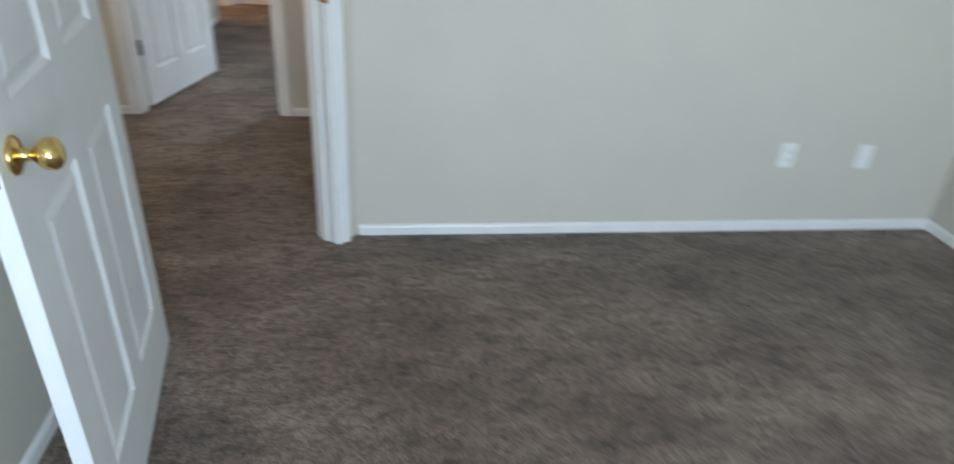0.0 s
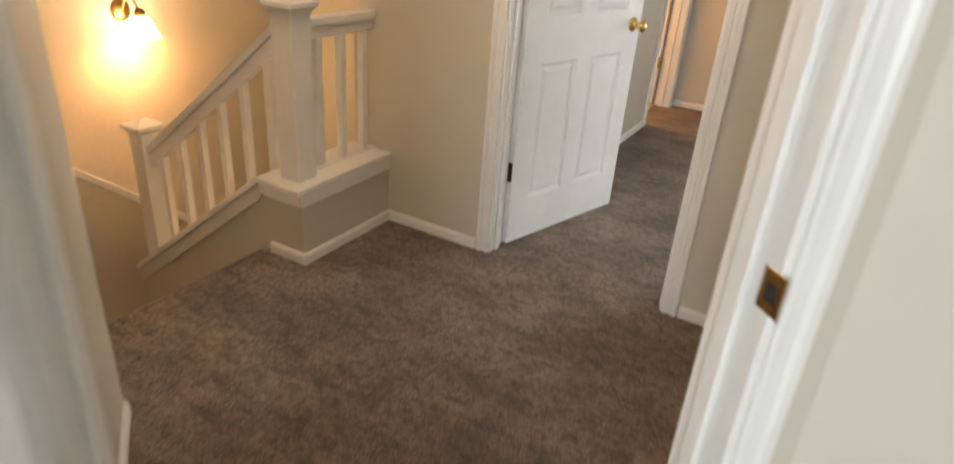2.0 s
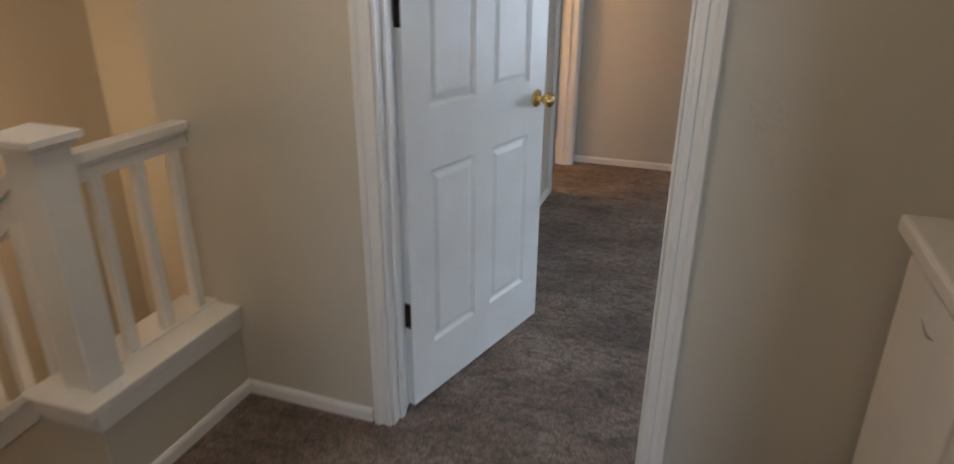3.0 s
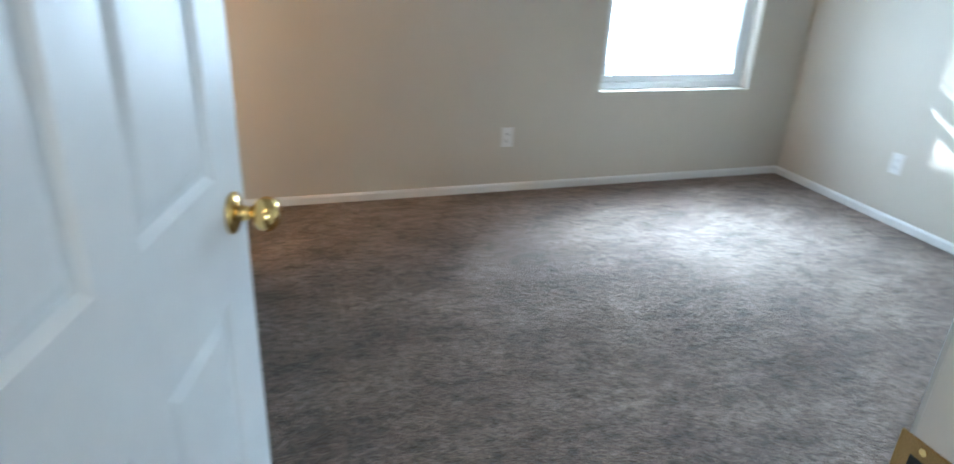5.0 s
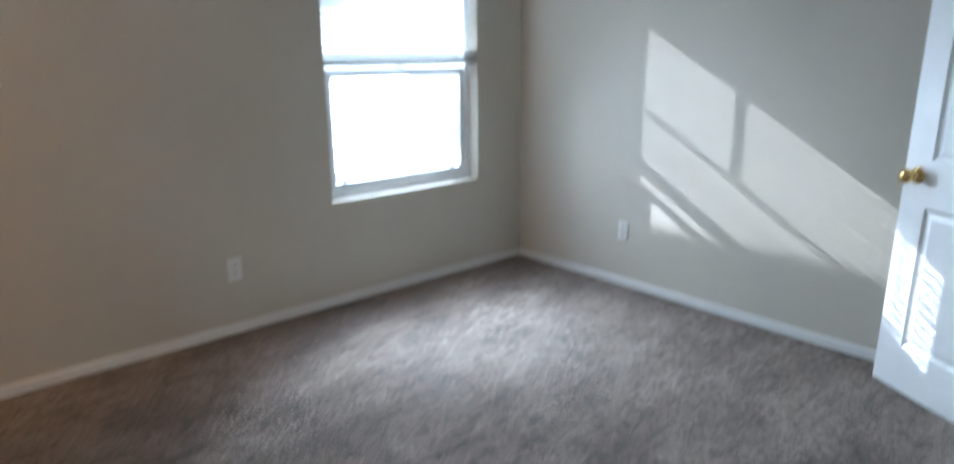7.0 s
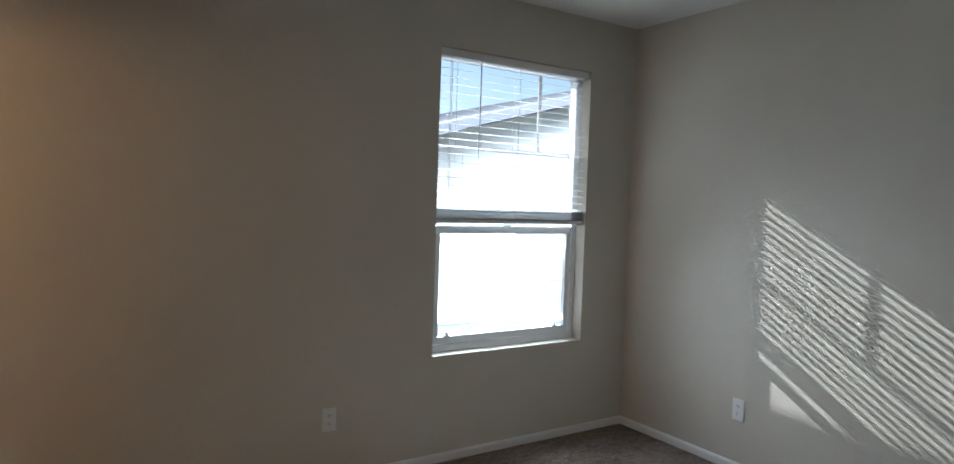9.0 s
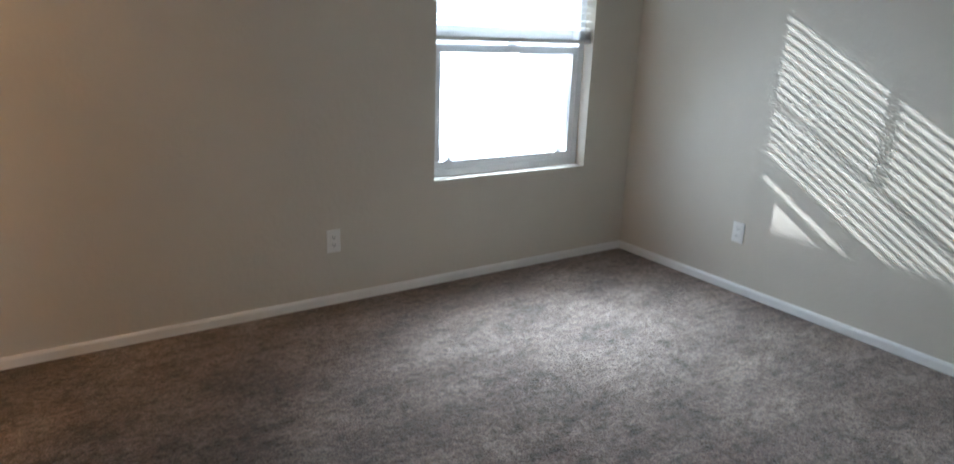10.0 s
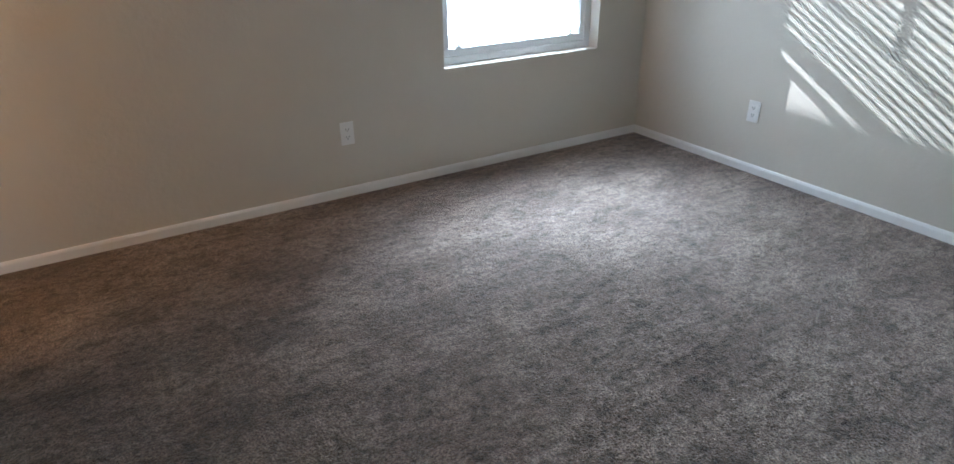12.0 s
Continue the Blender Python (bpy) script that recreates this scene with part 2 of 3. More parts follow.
wall("wall_diagonal", DIAG_A, DIAG_B, 0.11, "beige slanted wall with a doorway", [(0.205, 1.031, 0, DOOR_H)], end=0.02)
wall("wall_bedroom_north", (0.415, W1), (3.22, W1), 0.11, "beige textured wall with switch and outlets")
wall("wall_bedroom_east", (3.15, W1), (3.15, -2.5), 0.12, "beige textured wall")
# the window opening is assumed, to hold the bedroom's area lamp
wall("wall_bedroom_south", (3.27, -2.5), (-0.51, -2.5), 0.12, "beige wall with a wide opening for an unseen window", [(1.22, 2.92, 0.8, 2.1)])
wall("wall_bedroom_west", (-0.390, -2.5), (-0.390, 1.676), 0.12, "beige textured wall behind the open door", end=0.04)
wall("wall_landing_slant", (-0.385, 1.775), (-1.22, 2.405), 0.08, "beige wall between doorway and stairs")
wall("wall_stair_south", (-1.22, 2.405), (-3.2, 2.405), 0.12, "warm beige wall beside the stairs", z0=-2.9)
wall("wall_stair_west", (-3.1, 2.30), (-3.1, 5.5), 0.12, "warm beige stairwell wall under a sconce", z0=-2.9)
wall("wall_stair_north", (-3.1, 5.05), (-1.64, 5.05), 0.12, "warm beige stairwell wall", z0=-2.9)
wall("wall_stair_east", (-1.64, 5.5), (-1.64, W2 + 0.11), 0.10, "beige stairwell wall", z0=-2.9)
wall("wall_stair_under", (-1.64, W2 + 0.11), (-1.64, 3.42), 0.10, "beige wall under the landing", z0=-2.9, z1=-0.22)
wall("wall_niche", (1.0, W2), (1.0, W1 + 0.11), 0.10, "beige wall behind the built-in cabinet")
wall("wall_bath_west", (-2.5, 5.52), (-2.5, W3), 0.10, "warm lit bathroom wall")
wall("wall_bath_south", (-1.02, 5.62), (-2.5, 5.62), 0.08, "warm lit bathroom wall")
wall("wall_closet", (1.15, 3.0), (2.737, 3.0), 0.06, "plain closet wall")

# baseboards
baseboard((XL, W3), (XR, W3))
baseboard((XR, W3), (XR, W2 + 0.11))
baseboard((XL, W2 + 0.11), (XL, BATH0 - 0.06))
baseboard((HALF, W2), (BX0 - 0.062, W2))
baseboard((BX1 + 0.062, W2), (0.448, W2))
baseboard((0.42, W1), (3.15, W1))
baseboard((3.15, W1), (3.15, -2.5))
baseboard((-0.390, -2.5), (-0.390, 1.65))
baseboard((HALF, 3.368), (HALF, W2))
baseboard((-1.625, 3.368), (HALF + 0.013, 3.368))
baseboard((-0.385, 1.775), (-1.22, 2.405))
baseboard((-1.22, 2.405), (-1.62, 2.405))
baseboard((XR, W2 + 0.11), (CX1 + 0.06, W2 + 0.11))
baseboard((CX0 - 0.06, W2 + 0.11), (BX1 + 0.06, W2 + 0.11))


# ---- doors ----
def casing_strip(length, w=0.058):
    """Moulded strip: width along x from the opening, standing out to -y, length along z."""
    return prism([(0, 0), (0, -0.010), (0.006, -0.013), (0.016, -0.013), (0.020, -0.009), (0.034, -0.011), (0.040, -0.017), (w - 0.004, -0.018), (w, -0.014), (w, 0)], "z", 0, length)


def door_frame(name, m, width, thick, label, stop_at, strike=None, hinge_side=None):
    """Lined opening: x along the wall from one jamb, y through the wall."""
    top = base(name, m, label, "door frame", kind="structure")
    for x0, x1 in ((0, 0.016), (width - 0.016, width)):
        part("jamb", block(x0, x1, -0.001, thick + 0.001, 0, DOOR_H - 0.016, 0.002), M_TRIM, top)
    part("head_jamb", block(0, width, -0.001, thick + 0.001, DOOR_H - 0.016, DOOR_H, 0.002), M_TRIM, top)
    for x0, x1 in ((0.016, 0.027), (width - 0.027, width - 0.016)):
        part("door_stop", block(x0, x1, stop_at - 0.017, stop_at + 0.017, 0, DOOR_H - 0.016, 0.003), M_TRIM, top)
    for face, back in ((0, False), (thick, True)):
        for right in (False, True):
            bm = casing_strip(DOOR_H + 0.05)
            for v in bm.verts:
                x, y = v.co.x, v.co.y
                v.co.x = width - 0.006 + x if right else 0.006 - x
                v.co.y = face - y if back else face + y
            part("casing", bm, M_TRIM, top)
        bm = casing_strip(width + 0.0)
        for v in bm.verts:
            x, y, z = v.co
            v.co = (z, face - y if back else face + y, DOOR_H - 0.006 + x)
        part("head_casing", bm, M_TRIM, top)
    if strike:
        sx, y0, y1, z = strike
        bm = block(sx - 0.0015, sx + 0.0015, y0, y1, z - 0.029, z + 0.029, 0.001, 1)
        plate = part("strike_plate", bm, M_OLD, top, "brass strike plate")
        part("latch_hole", block(sx - 0.0022, sx + 0.0022, (y0 + y1) / 2 - 0.009, (y0 + y1) / 2 + 0.009, z - 0.013, z + 0.013), M_DARK, plate)
        for dz in (-0.022, 0.022):
            bm = lathe([(0.0035, -0.0025), (0.0035, 0.0025)], 10)
            bmesh.ops.rotate(bm, verts=bm.verts, matrix=Matrix.Rotation(math.pi / 2, 3, "Y"))
            bmesh.ops.translate(bm, verts=bm.verts, vec=(sx, (y0 + y1) / 2, z + dz))
            part("screw", bm, M_BRASS, plate)
    return top


def raised_panel(x0, x1, z0, z1, thick):
    """A moulded door panel with a sunk rim and a raised field on both faces."""
    bm = bmesh.new()
    for side in (-1, 1):
        rings = []
        for inset, depth in ((0, 0.0), (0.006, 0.0055), (0.012, 0.0095), (0.020, 0.0095), (0.034, 0.0035), (0.038, 0.0025)):
            y = side * (thick / 2 - depth)
            rings.append([bm.verts.new(p) for p in ((x0 + inset, y, z0 + inset), (x1 - inset, y, z0 + inset), (x1 - inset, y, z1 - inset), (x0 + inset, y, z1 - inset))])
        for a, b in zip(rings, rings[1:]):
            for i in range(4):
                j = (i + 1) % 4
                bm.faces.new((a[i], a[j], b[j], b[i]))
        bm.faces.new(rings[-1])
    return bm


def knob_mesh():
    return lathe([(0.0, 0.0), (0.031, 0.0), (0.033, 0.002), (0.032, 0.006), (0.024, 0.010), (0.014, 0.013), (0.012, 0.017), (0.0105, 0.026), (0.012, 0.031),
                  (0.019, 0.036), (0.025, 0.043), (0.0275, 0.051), (0.0265, 0.060), (0.022, 0.067), (0.014, 0.0715), (0.006, 0.073), (0.0, 0.073)], 40)


def panel_door(name, hinge, angle, label, width=0.755, height=2.025, thick=0.035, flip=1, hinges=M_BRONZE, k=1.0):
    """Six-panel leaf hung at hinge (x, y); it reaches along its own x, which is turned by angle degrees."""
    leaf = base(name, pose(hinge[0], hinge[1], 0.014, 0, 0, angle), label, "door", kind="structure")
    stile, mull = 0.112, 0.098
    pw = (width - 2 * stile - mull) / 2
    rows = ((0.195 * k, 0.795 * k), (0.985 * k, 1.625 * k), (1.725 * k, 1.905 * k))
    bm = bmesh.new()
    t = thick / 2
    box_into(bm, 0, stile, -t, t, 0, height)
    box_into(bm, width - stile, width, -t, t, 0, height)
    zs = [0.0] + [v for r in rows for v in r] + [height]
    for z0, z1 in zip(zs[::2], zs[1::2]):
        box_into(bm, stile, width - stile, -t, t, z0, z1)
    for z0, z1 in rows:
        box_into(bm, stile + pw, stile + pw + mull, -t, t, z0, z1)
    part("slab", bm, M_DOOR, leaf)
    for z0, z1 in rows:
        for x0 in (stile, stile + pw + mull):
            part("panel", raised_panel(x0, x0 + pw, z0, z1, thick), M_DOOR, leaf)
    kx, kz = width - 0.062, 0.918 * k
    for side in (-1, 1):
        bm = knob_mesh()
        bmesh.ops.rotate(bm, verts=bm.verts, matrix=Matrix.Rotation(-side * math.pi / 2, 3, "X"))
        bmesh.ops.translate(bm, verts=bm.verts, vec=(kx, side * t, kz))
        part("knob", bm, M_BRASS, leaf, "polished brass knob", smooth=True)
    plate = part("latch_plate", block(width - 0.001, width + 0.0015, -0.0125, 0.0125, kz - 0.028, kz + 0.028, 0.0005, 1), M_OLD, leaf, "brass latch plate")
    bm = prism([(-0.006, 0), (0.006, 0), (0.006, 0.004), (-0.006, 0.011)], "z", -0.008, 0.008)
    for v in bm.verts:
        v.co = (width + 0.001 + v.co.y, v.co.x, kz + v.co.z)
    part("latch_bolt", bm, M_VINYL, plate, "steel latch bolt")
    for z in (0.30, 1.24, 1.80):
        bm = lathe([(0.0, 0), (0.008, 0.0), (0.011, 0.004), (0.011, 0.085), (0.008, 0.089), (0, 0.089)], 14)
        bmesh.ops.translate(bm, verts=bm.verts, vec=(-0.004, flip * (t + 0.004), z))
        pin = part("hinge", bm, hinges, leaf, "metal butt hinge", smooth=True)
        part("hinge_leaf", block(-0.0030, -0.0005, -t + 0.004, t, z, z + 0.089), hinges, pin)
    return leaf


dv = (DIAG_B - DIAG_A).normalized()
fa = DIAG_A + dv * 0.205
door_frame("door_frame_1", pose(fa.x, fa.y, 0, 0, 0, 45), 0.826, 0.11, "white moulded frame of the slanted bedroom doorway", 0.062, strike=(0.8095, -0.016, 0.026, 0.998))
door_frame("door_frame_2", pose(BX0, W2, 0), BX1 - BX0, 0.11, "white moulded frame of the second bedroom doorway", 0.052, strike=(BX1 - BX0 - 0.0165, 0.074, 0.120, 0.955))
door_frame("door_frame_3", pose(CX0, W2, 0), CX1 - CX0, 0.11, "white moulded closet door frame", 0.052)
door_frame("door_frame_4", pose(XL, BATH0, 0, 0, 0, 90), BATH1 - BATH0, 0.11, "white moulded bathroom door frame", 0.062)

hinge_a = (-0.188, 1.775)
panel_door("door_1", hinge_a, math.degrees(math.atan2(-0.725, 0.104)), "white six-panel bedroom door standing wide open", width=0.812, flip=-1, hinges=M_BRASS, k=1.055)
panel_door("door_2", (-0.856, 4.046), 73.7, "white six-panel door opened into the second bedroom", width=0.793, k=1.02)
panel_door("door_3", (2.078, 4.090), 60.4, "white six-panel closet door standing ajar", width=0.93, hinges=M_BRASS, k=0.94)
panel_door("door_4", (-1.075, 7.06), 172, "white bathroom door swung open", width=0.60, hinges=M_BRASS)


# ---- window and blind ----
def window(name, x0, x1, z0, z1, y):
    top = base(name, pose(0, 0, 0), "white vinyl single-hung window, lower sash closed", "window", kind="structure")
    f = 0.042
    fr = block(x0, x1, y, y + 0.06, z0, z0 + f, 0.003)
    part("frame_bottom", fr, M_VINYL, top)
    part("frame_top", block(x0, x1, y, y + 0.06, z1 - f, z1, 0.003), M_VINYL, top)
    part("frame_left", block(x0, x0 + f, y, y + 0.06, z0 + f, z1 - f, 0.003), M_VINYL, top)
    part("frame_right", block(x1 - f, x1, y, y + 0.06, z0 + f, z1 - f, 0.003), M_VINYL, top)
    mid = 1.264
    sash = part("lower_sash", block(x0 + f, x1 - f, y + 0.004, y + 0.032, z0 + f, z0 + f + 0.040, 0.003), M_VINYL, top)
    part("sash_rail", block(x0 + f, x1 - f, y + 0.004, y + 0.032, mid - 0.045, mid, 0.003), M_VINYL, sash)
    for a in (x0 + f, x1 - f - 0.034):
        part("sash_stile", block(a, a + 0.034, y + 0.004, y + 0.032, z0 + f + 0.040, mid - 0.045, 0.003), M_VINYL, sash)
    for a in (x0 + 0.13, x1 - 0.15):
        bm = block(a - 0.016, a + 0.016, y - 0.008, y + 0.010, z0 + f + 0.038, z0 + f + 0.052, 0.003)
        box_into(bm, a - 0.005, a + 0.005, y - 0.004, y + 0.006, z0 + f + 0.050, z0 + f + 0.066)
        part("tilt_latch", bm, M_VINYL, sash, "small white tilt latch")
    bm = block((x0 + x1) / 2 - 0.03, (x0 + x1) / 2 + 0.03, y + 0.002, y + 0.03, mid, mid + 0.012, 0.003)
    box_into(bm, (x0 + x1) / 2 - 0.008, (x0 + x1) / 2 + 0.03, y + 0.006, y + 0.018, mid + 0.012, mid + 0.022)
    part("sash_lock", bm, M_VINYL, sash, "white cam lock")
    g1 = part("pane", block(x0 + f + 0.034, x1 - f - 0.034, y + 0.016, y + 0.020, z0 + f + 0.040, mid - 0.045), M_GLASS, sash, "clear glass pane")
    up = part("upper_sash", block(x0 + f, x1 - f, y + 0.034, y + 0.058, mid - 0.02, mid + 0.012, 0.003), M_VINYL, top)
    g2 = part("pane", block(x0 + f, x1 - f, y + 0.044, y + 0.048, mid + 0.012, z1 - f), M_GLASS, up, "clear glass pane")
    # two bars added only to cast dark bands across the sun patch
    part("shadow_bar", block(x0 + f, x1 - f, y + 0.050, y + 0.058, 1.682, 1.707), M_VINYL, up)
    part("shadow_bar", block(2.050, 2.072, y + 0.050, y + 0.058, 1.707, z1 - f), M_VINYL, up)
    for g in (g1, g2):
        g.visible_shadow = False
    return top


window("window_1", WX0, WX1, WZ0, WZ1, W3 + 0.075)


def blind(x0, x1, ztop, zend, y):
    b = base("window_blind", pose(0, 0, 0), "white slatted horizontal blind lowered over the upper half of the window", "blind")
    part("headrail", block(x0, x1, y - 0.026, y + 0.026, ztop - 0.040, ztop, 0.003), M_SLAT, b)
    pitch, zs = 0.0405, ztop - 0.060
    me = None
    while zs > zend + 0.070:
        if me is None:
            bm = bmesh.new()
            rows = []
            for k in range(5):
                u = (k - 2) / 2
                rows.append([bm.verts.new((xx, u * 0.0245, 0.0020 * (1 - u * u))) for xx in (x0 + 0.004, x1 - 0.004)])
            for p, q in zip(rows, rows[1:]):
                bm.faces.new((p[0], p[1], q[1], q[0]))
            bmesh.ops.solidify(bm, geom=list(bm.faces), thickness=0.0026)
            ob = part("slat", bm, M_SLAT, b)
            me = ob.data
        else:
            ob = new("slat", me)
            ob.parent = b
        ob.matrix_basis = pose(0, y, zs, 8 + random.uniform(-0.7, 0.7), random.uniform(-0.08, 0.08), 0)
        zs -= pitch
    for k in range(18):
        ob = new("slat", me)
        ob.parent = b
        ob.matrix_basis = pose(0, y, zend + 0.0225 + k * 0.0029, 0, random.uniform(-0.02, 0.02), 0)
    part("bottom_rail", block(x0, x1, y - 0.025, y + 0.025, zend, zend + 0.022, 0.004), M_SLAT, b)
    for cx in (x0 + 0.10, (x0 + x1) / 2, x1 - 0.10):
        for dy in (-0.0265, 0.0265):
            part("ladder_cord", block(cx - 0.0012, cx + 0.0012, y + dy - 0.0008, y + dy + 0.0008, zend + 0.01, ztop - 0.03), M_SLAT, b)
    bm = lathe([(0.004, 0), (0.0045, 0.02), (0.0035, 0.03), (0.0035, 0.52), (0.002, 0.54)], 8)
    bmesh.ops.translate(bm, verts=bm.verts, vec=(x0 + 0.245, y - 0.034, ztop - 0.57))
    part("tilt_wand", bm, M_VINYL, b, "clear plastic tilt wand")
    for dx in (0.055, 0.065):
        part("lift_cord", block(x0 + dx, x0 + dx + 0.002, y - 0.034, y - 0.032, 1.45, ztop - 0.03), M_SLAT, b)
    return b


blind(WX0 + 0.006, WX1 - 0.006, WZ1 - 0.004, 1.280, W3 + 0.036)


# ---- plates ----
def outlet(m, label, kind="outlet"):
    """Plate facing -y at its own origin."""
    o = base("wall_" + ("switch" if kind == "switch" else "outlet"), m, label, "light switch" if kind == "switch" else "wall outlet")
    part("cover_plate", block(-0.035, 0.035, -0.006, 0.0, -0.0575, 0.0575, 0.0025), M_PLATE, o)
    if kind == "switch":
        bm = prism([(-0.006, -0.011), (-0.009, -0.009), (-0.017, 0.006), (-0.014, 0.010), (-0.006, 0.011)], "x", -0.0045, 0.0045)
        part("toggle", bm, M_PLATE, o, "white toggle lever")
        part("slot", block(-0.006, 0.006, -0.0068, -0.0055, -0.013, 0.013), M_DARK, o)
        screws = (-0.03, 0.03)
    else:
        screws = (0.0,) if kind == "outlet" else (-0.042, 0.042)
        for z in (-0.0195, 0.0195) if kind == "outlet" else ():
            face = part("receptacle", block(-0.0165, 0.0165, -0.0085, -0.005, z - 0.0135, z + 0.0135, 0.0012), M_PLATE, o)
            for x in (-0.0065, 0.0065):
                part("slot", block(x - 0.0013, x + 0.0013, -0.0090, -0.0080, z - 0.001, z + 0.008), M_DARK, face)
            part("ground_hole", block(-0.0025, 0.0025, -0.0090, -0.0080, z - 0.009, z - 0.0045), M_DARK, face)
    for z in screws:
        bm = lathe([(0.0, 0.0), (0.003, 0.0), (0.003, 0.0015), (0.0, 0.0018)], 12)
        bmesh.ops.rotate(bm, verts=bm.verts, matrix=Matrix.Rotation(math.pi / 2, 3, "X"))
        bmesh.ops.translate(bm, verts=bm.verts, vec=(0, -0.0062, z))
        part("screw", bm, M_VINYL, o)
    return o


outlet(pose(0.748, W3, 0.327), "white duplex outlet on the window wall")
outlet(pose(XR, 6.345, 0.333, 0, 0, -90), "white duplex outlet on the sunlit wall")
outlet(pose(2.297, W1, 0.378), "white duplex outlet above the baseboard")
outlet(pose(2.675, W1, 0.374), "white blank cable plate above the baseboard", "blank")
outlet(pose(0.662, W1, 1.083), "white single light switch beside the doorway", "switch")

# ---- stair rail ----
SL, X0 = 0.78, -1.66            # slope of the stair and where it begins
hw = base("half_wall", pose(0, 0, 0), "beige half wall with a white cap beside the stairs", "half wall", kind="structure")
part("wall_body", block(X0, HALF, 3.368, W2, -0.22, 0.318), M_WALL, hw)
X1 = -2.60
part("stair_wall", prism([(X0, 0.312), (X1, 0.312 + SL * (X1 - X0)), (X1, -2.8), (X0, -2.8)], "y", 3.368, 3.518), M_WALL, hw)
part("cap", block(X0 - 0.004, HALF + 0.016, 3.332, W2, 0.318, 0.345, 0.005), M_TRIM, hw, "white painted cap board")
part("cap_apron", block(HALF - 0.001, HALF + 0.012, 3.356, W2, 0.262, 0.318, 0.003), M_TRIM, hw)
part("cap_apron", block(X0, HALF - 0.002, 3.354, 3.367, 0.262, 0.318, 0.003), M_TRIM, hw)
part("sloped_cap", prism([(X0, 0.345), (X1, 0.345 + SL * (X1 - X0)), (X1, 0.312 + SL * (X1 - X0)), (X0, 0.312)], "y", 3.333, 3.538, 0.004), M_TRIM, hw, "white sloping cap board")
part("sloped_apron", prism([(X0, 0.318), (X1, 0.318 + SL * (X1 - X0)), (X1, 0.242 + SL * (X1 - X0)), (X0, 0.242)], "y", 3.355, 3.369, 0.003), M_TRIM, hw)

rail = base("stair_railing", pose(-1.49, 3.42, 0.345), "white painted wooden stair railing with square posts and balusters", "railing")


def newel(x, y, z0, z1, w=0.092):
    bm = block(x - w / 2, x + w / 2, y - w / 2, y + w / 2, z0, z1 - 0.045, 0.004)
    post = part("newel_post", bm, M_TRIM, rail)
    post.matrix_parent_inverse = rail.matrix_world.inverted()
    c = bmesh.new()
    rings = []
    for half, z in ((w / 2 + 0.004, z1 - 0.062), (w / 2 + 0.016, z1 - 0.045), (w / 2 + 0.022, z1 - 0.042), (w / 2 + 0.022, z1 - 0.026), (w / 2 + 0.016, z1 - 0.022), (0.003, z1)):
        rings.append([c.verts.new((x + sx * half, y + sy * half, z)) for sx, sy in ((-1, -1), (1, -1), (1, 1), (-1, 1))])
    for a, b in zip(rings, rings[1:]):
        for i in range(4):
            j = (i + 1) % 4
            c.faces.new((a[i], a[j], b[j], b[i]))
    c.faces.new(rings[0][::-1])
    c.faces.new(rings[-1])
    cap = part("post_cap", c, M_TRIM, post, "pyramid post cap")
    return post


def rail_part(name, bm, label=""):
    ob = part(name, bm, M_TRIM, rail, label)
    ob.matrix_parent_inverse = rail.matrix_world.inverted()
    return ob


bpy.context.view_layer.update()
NX, NY, LX = -1.527, 3.448, -2.54
newel(NX, NY, 0.345, 1.066, 0.104)
newel(LX, NY, 0.345 + SL * (LX - X0) - 0.05, 0.378, 0.094)
# level rail to the wall
for z0, z1, w in ((0.886, 0.924, 0.030), (0.924, 0.936, 0.042), (0.936, 0.968, 0.058)):
    rail_part("handrail" if w > 0.05 else "rail_moulding", block(NX - w / 2 - 0.02, NX + w / 2 - 0.02, NY + 0.046, W2, z0, z1, 0.004))
rail_part("lower_rail", block(NX - 0.025 - 0.02, NX + 0.025 - 0.02, NY + 0.046, W2, 0.345, 0.352))
for i in range(3):
    y = NY + 0.046 + (W2 - NY - 0.046) * (i + 0.75) / 3.15
    rail_part("baluster", block(NX - 0.036, NX - 0.004, y - 0.016, y + 0.016, 0.352, 0.887, 0.002))
# sloping rail
for u0, u1, w in ((0.450, 0.520, 0.034), (0.520, 0.560, 0.058)):
    a, b = NX - 0.046, LX + 0.042
    rail_part("sloped_handrail" if w > 0.05 else "rail_moulding",
              prism([(a, 0.345 + SL * (a - X0) + u0), (b, 0.345 + SL * (b - X0) + u0), (b, 0.345 + SL * (b - X0) + u1), (a, 0.345 + SL * (a - X0) + u1)], "y", NY - w / 2, NY + w / 2, 0.003))
for i in range(6):
    x = NX - 0.046 - (NX - LX - 0.088) * (i + 0.6) / 6.2
    z = 0.345 + SL * (x - X0)
    rail_part("baluster", prism([(x - 0.015, z - SL * 0.015), (x + 0.015, z + SL * 0.015), (x + 0.015, z + 0.455 + SL * 0.015), (x - 0.015, z + 0.455 - SL * 0.015)], "y", NY - 0.015, NY + 0.015))

